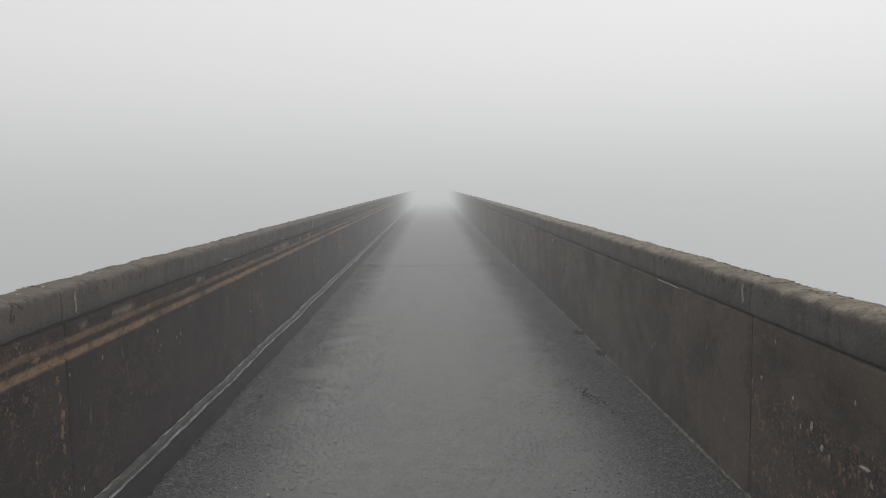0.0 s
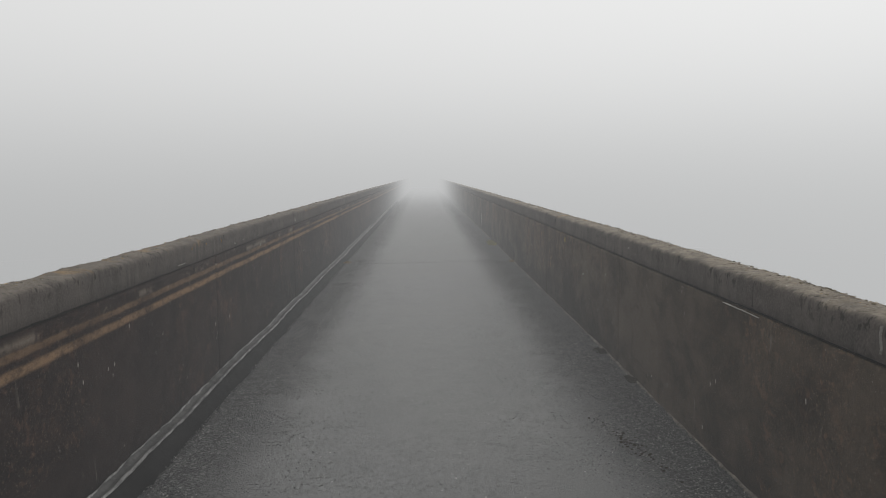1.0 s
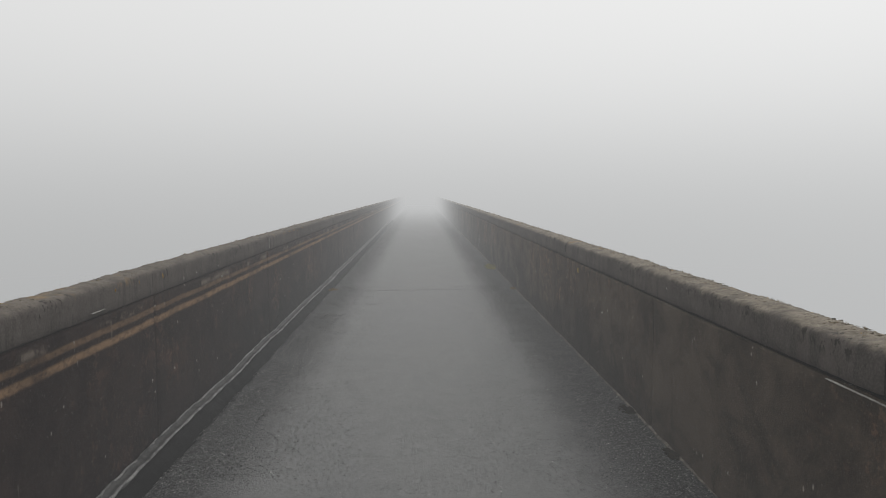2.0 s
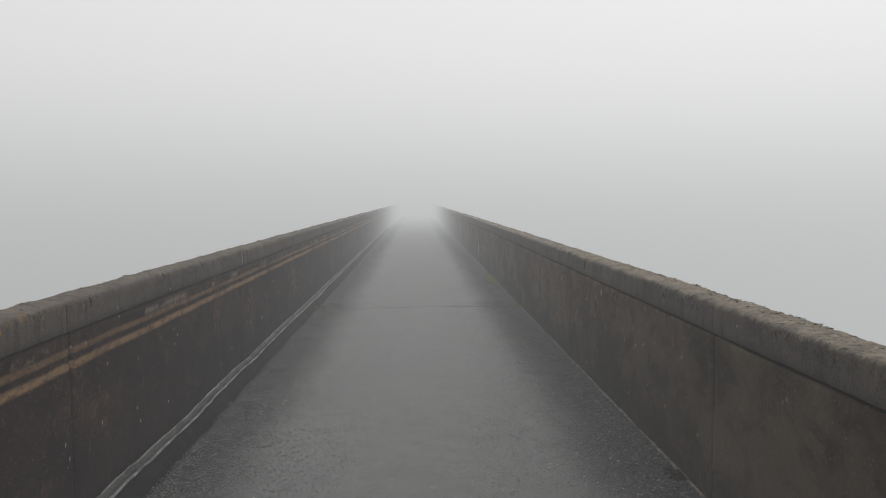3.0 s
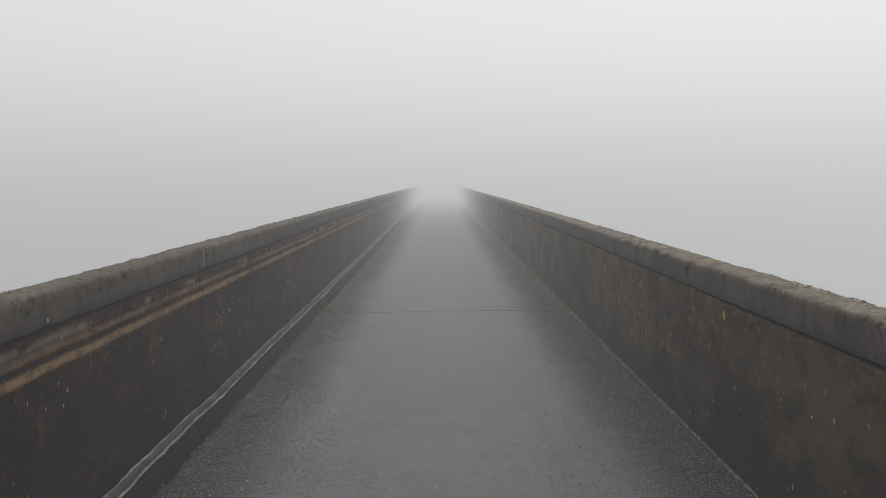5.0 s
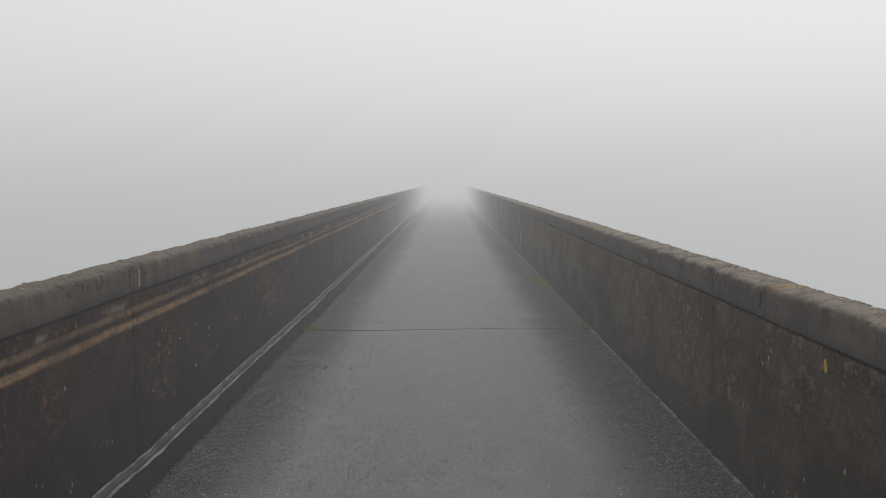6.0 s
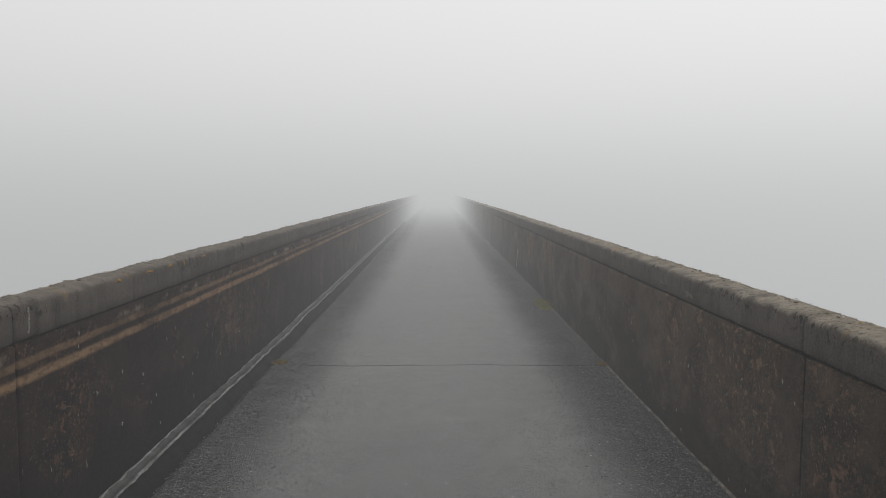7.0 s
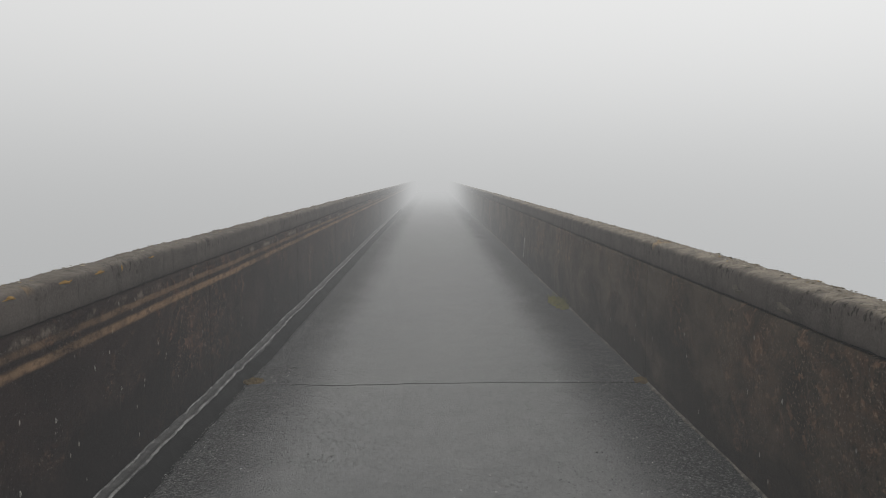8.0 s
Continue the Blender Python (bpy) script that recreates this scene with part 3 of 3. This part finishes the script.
grit("pale_chips", M_CHIP, ((-1.2, 1.2, 1.6, 9, 1500), (-1.2, 1.2, 9, 15, 1100), (-1.44, 1.48, 14, 26, 600)), "tiny pale stone chips on the asphalt", 0.0015, 0.0058, 0.4, True)


def tuft(name, x, y, z, rx, ry, h, count, m, label):
    v, f = [], []
    for i in range(count):
        a, r = rng.random() * 6.28, rng.random() ** 0.5
        lump(v, f, (x + rx * r * math.cos(a), y + ry * r * math.sin(a), z + h * (1 - r * r) * rng.random()), 0.006 + 0.010 * rng.random(), 0.9, rng)
        if i % 2 == 0:
            bx, by = x + rx * r * math.cos(a), y + ry * r * math.sin(a)
            k = len(v)
            lean = rng.random() * 6.28
            bh = h * (0.8 + rng.random())
            v.extend([(bx - 0.002, by, z), (bx + 0.002, by, z), (bx + 0.5 * bh * math.cos(lean), by + 0.5 * bh * math.sin(lean), z + bh)])
            f.append((k, k + 1, k + 2))
    return tagged(new(name, meshed(name, v, f, m)), label, "moss")


tuft("moss_tuft", XR - 0.09, 18.0, 0.0, 0.10, 0.45, 0.06, 300, M_WEED, "yellow-green moss clump at the foot of the parapet")
tuft("moss_tuft", XR - 0.035, 14.50, 0.0, 0.05, 0.07, 0.025, 60, M_DEAD, "small brown moss clump at the cross joint")
tuft("moss_tuft", KERB + 0.05, 14.55, 0.0, 0.07, 0.08, 0.025, 80, M_DEAD, "small ochre moss clump beside the kerb")
tuft("moss_tuft", XR - 0.055, 7.62, 0.0, 0.05, 0.10, 0.025, 60, M_SOIL, "small dark clump of soil at the foot of the parapet")
tuft("moss_tuft", XR - 0.035, 6.7, 0.0, 0.035, 0.09, 0.02, 40, M_SOIL, "small dark clump of soil at the foot of the parapet")


def broken_patch(x, y, rx, ry, count, label):
    """Loose dark crumbs where the asphalt surface has broken up."""
    v, f = [], []
    for i in range(count):
        u = rng.gauss(0, 0.5)
        px, py = x - rx * u + 0.25 * rx * rng.gauss(0, 1), y + ry * u + 0.2 * ry * rng.gauss(0, 1)
        z = wob(px, py, 0, 0.9, 0.006) + wob(px, py, 0, 4, 0.0008)
        lump(v, f, (px, py, z + 0.001), 0.003 + 0.009 * rng.random() ** 2, 0.5, rng)
    return tagged(new("asphalt_crumbs", meshed("asphalt_crumbs", v, f, M_SOIL)), label, "rubble", kind="stuff")


broken_patch(1.12, 5.30, 0.10, 0.42, 130, "dark crumbs where the asphalt surface has broken up")

# lime runs, chipped edges and other single marks on the parapets
def ribbon(name, side, x, pts, width, m, parent, label):
    """A thin uneven crust that follows points (y, z) on a wall face."""
    v, f = [], []
    n = 24
    for i in range(n + 1):
        s = i / n * (len(pts) - 1)
        a = min(int(s), len(pts) - 2)
        u = s - a
        y = pts[a][0] + (pts[a + 1][0] - pts[a][0]) * u
        z = pts[a][1] + (pts[a + 1][1] - pts[a][1]) * u
        along = abs(pts[-1][0] - pts[0][0]) > abs(pts[-1][1] - pts[0][1])
        w = width * (0.5 + 0.9 * abs(noise.noise((i * 0.35, y * 3, z)))) * (1 - 0.75 * i / n) * min(1.0, 0.3 + i / 5)
        o = wob(y, z * 8, 0.3, 3, width)
        for d in (-1, 0, 1):
            yy, zz = (y, z + o + d * w / 2) if along else (y + o + d * w / 2, z)
            v.append((x + side * (0.004 if d else -0.006), yy, zz))
    for i in range(n):
        for j in range(2):
            a = i * 3 + j
            f.append((a, a + 1, a + 4, a + 3))
    return child(name, meshed(name, v, f, m), parent, label)


CX = 0.006
ribbon("lime_run", 1, XR - CX, ((3.66, ZJ_R + 0.14), (3.66, ZJ_R + 0.04)), 0.007, M_LIME, wall_r, "thin white lime run")
ribbon("lime_run", -1, XL + CX, ((3.685, ZJ_L + 0.135), (3.68, ZJ_L + 0.03)), 0.007, M_LIME, wall_l, "thin white lime run")
ribbon("lime_run", -1, XL + CX, ((10.975, ZJ_L + 0.14), (10.97, ZJ_L + 0.03)), 0.012, M_LIME, wall_l, "thin white lime run")
ribbon("chipped_edge", 1, XR - CX, ((5.06, ZJ_R - 0.016), (4.62, ZJ_R - 0.013)), 0.008, M_LIME, wall_r, "freshly chipped pale edge")
ribbon("chipped_edge", -1, XL + CX, ((6.28, ZJ_L + 0.028), (6.45, ZJ_L + 0.030)), 0.008, M_LIME, wall_l, "freshly chipped pale edge")
ribbon("lime_run", 1, XR - CX, ((22.1, 0.45), (22.25, 0.10)), 0.13, M_LIME, wall_r, "pale lime run")
ribbon("black_drip", 1, XR - CX, ((10.22, 1.0), (10.22, 0.93)), 0.014, M_CORE, wall_r, "black weather stain")


def flake(side, x, y, z, w, h, m, parent, label, name="lime_flake"):
    """A small ragged flat flake of crust on a wall face."""
    v, f = [(x - side * 0.004, y, z)], []
    n = 11
    for i in range(n):
        a = 2 * math.pi * i / n
        r = 0.35 + 0.75 * rng.random()
        v.append((x + side * 0.004, y + w * r * math.cos(a), z + h * r * math.sin(a)))
    for i in range(n):
        f.append((0, 1 + i, 1 + (i + 1) % n))
    return child(name, meshed(name, v, f, m), parent, label)


for y, z in ((8.15, 0.966), (7.84, 0.958), (8.78, 0.956), (8.89, 0.851), (6.95, 0.98), (11.89, 0.27), (12.2, 0.47), (11.6, 0.52), (12.6, 0.60), (12.9, 0.42)):
    flake(-1, XL + CX, y, z, 0.007, 0.016, M_LIME, wall_l, "small white lime flake")
for y, z in ((6.93, 0.965), (3.13, 0.60), (3.44, 0.61), (12.3, 0.5), (11.5, 0.62), (8.6, 0.55)):
    flake(1, XR - CX, y, z, 0.008, 0.018, M_LIME, wall_r, "small pale lime flake")
for y, z, w, h in ((2.97, 0.525, 0.012, 0.03), (2.89, 0.470, 0.015, 0.018), (2.83, 0.455, 0.008, 0.022), (2.60, 0.50, 0.05, 0.010), (2.55, 0.46, 0.012, 0.03)):
    flake(1, XR - CX, y, z, w, h, M_LIME, wall_r, "broken pale edge of the eroded concrete")
for y, z in ((12.85, 0.925), (12.31, 0.925)):
    flake(1, XR - 0.014, y, z, 0.09, 0.035, M_PALE, wall_r, "pale weathered patch", "pale_patch")
for y, z, w, h in ((3.47, 0.66, 0.03, 0.03), (3.49, 0.58, 0.02, 0.04), (3.50, 0.49, 0.025, 0.05), (3.49, 0.41, 0.03, 0.05), (3.50, 0.34, 0.02, 0.04), (3.30, 0.80, 0.07, 0.02), (3.42, 0.75, 0.05, 0.02)):
    flake(-1, XL + 0.003, y, z, w, h, M_RUST, wall_l, "crumbling rusty patch of the panel", "rust_patch")
flake(1, XR - CX, 9.6, 0.80, 0.017, 0.040, M_YELLOW, wall_r, "bright ochre lichen spot", "lichen_spot")
for y, z, w, h in ((7.39, 1.02, 0.012, 0.032), (6.60, 1.03, 0.010, 0.026), (6.96, 1.03, 0.009, 0.030), (11.90, 1.056, 0.06, 0.011), (12.36, 1.055, 0.10, 0.012), (12.70, 1.058, 0.07, 0.009), (12.97, 1.045, 0.018, 0.03), (13.4, 1.058, 0.08, 0.009)):
    flake(-1, XL + 0.006, y, z, w, h, M_OCHRE, wall_l, "ochre lichen spot", "lichen_spot")
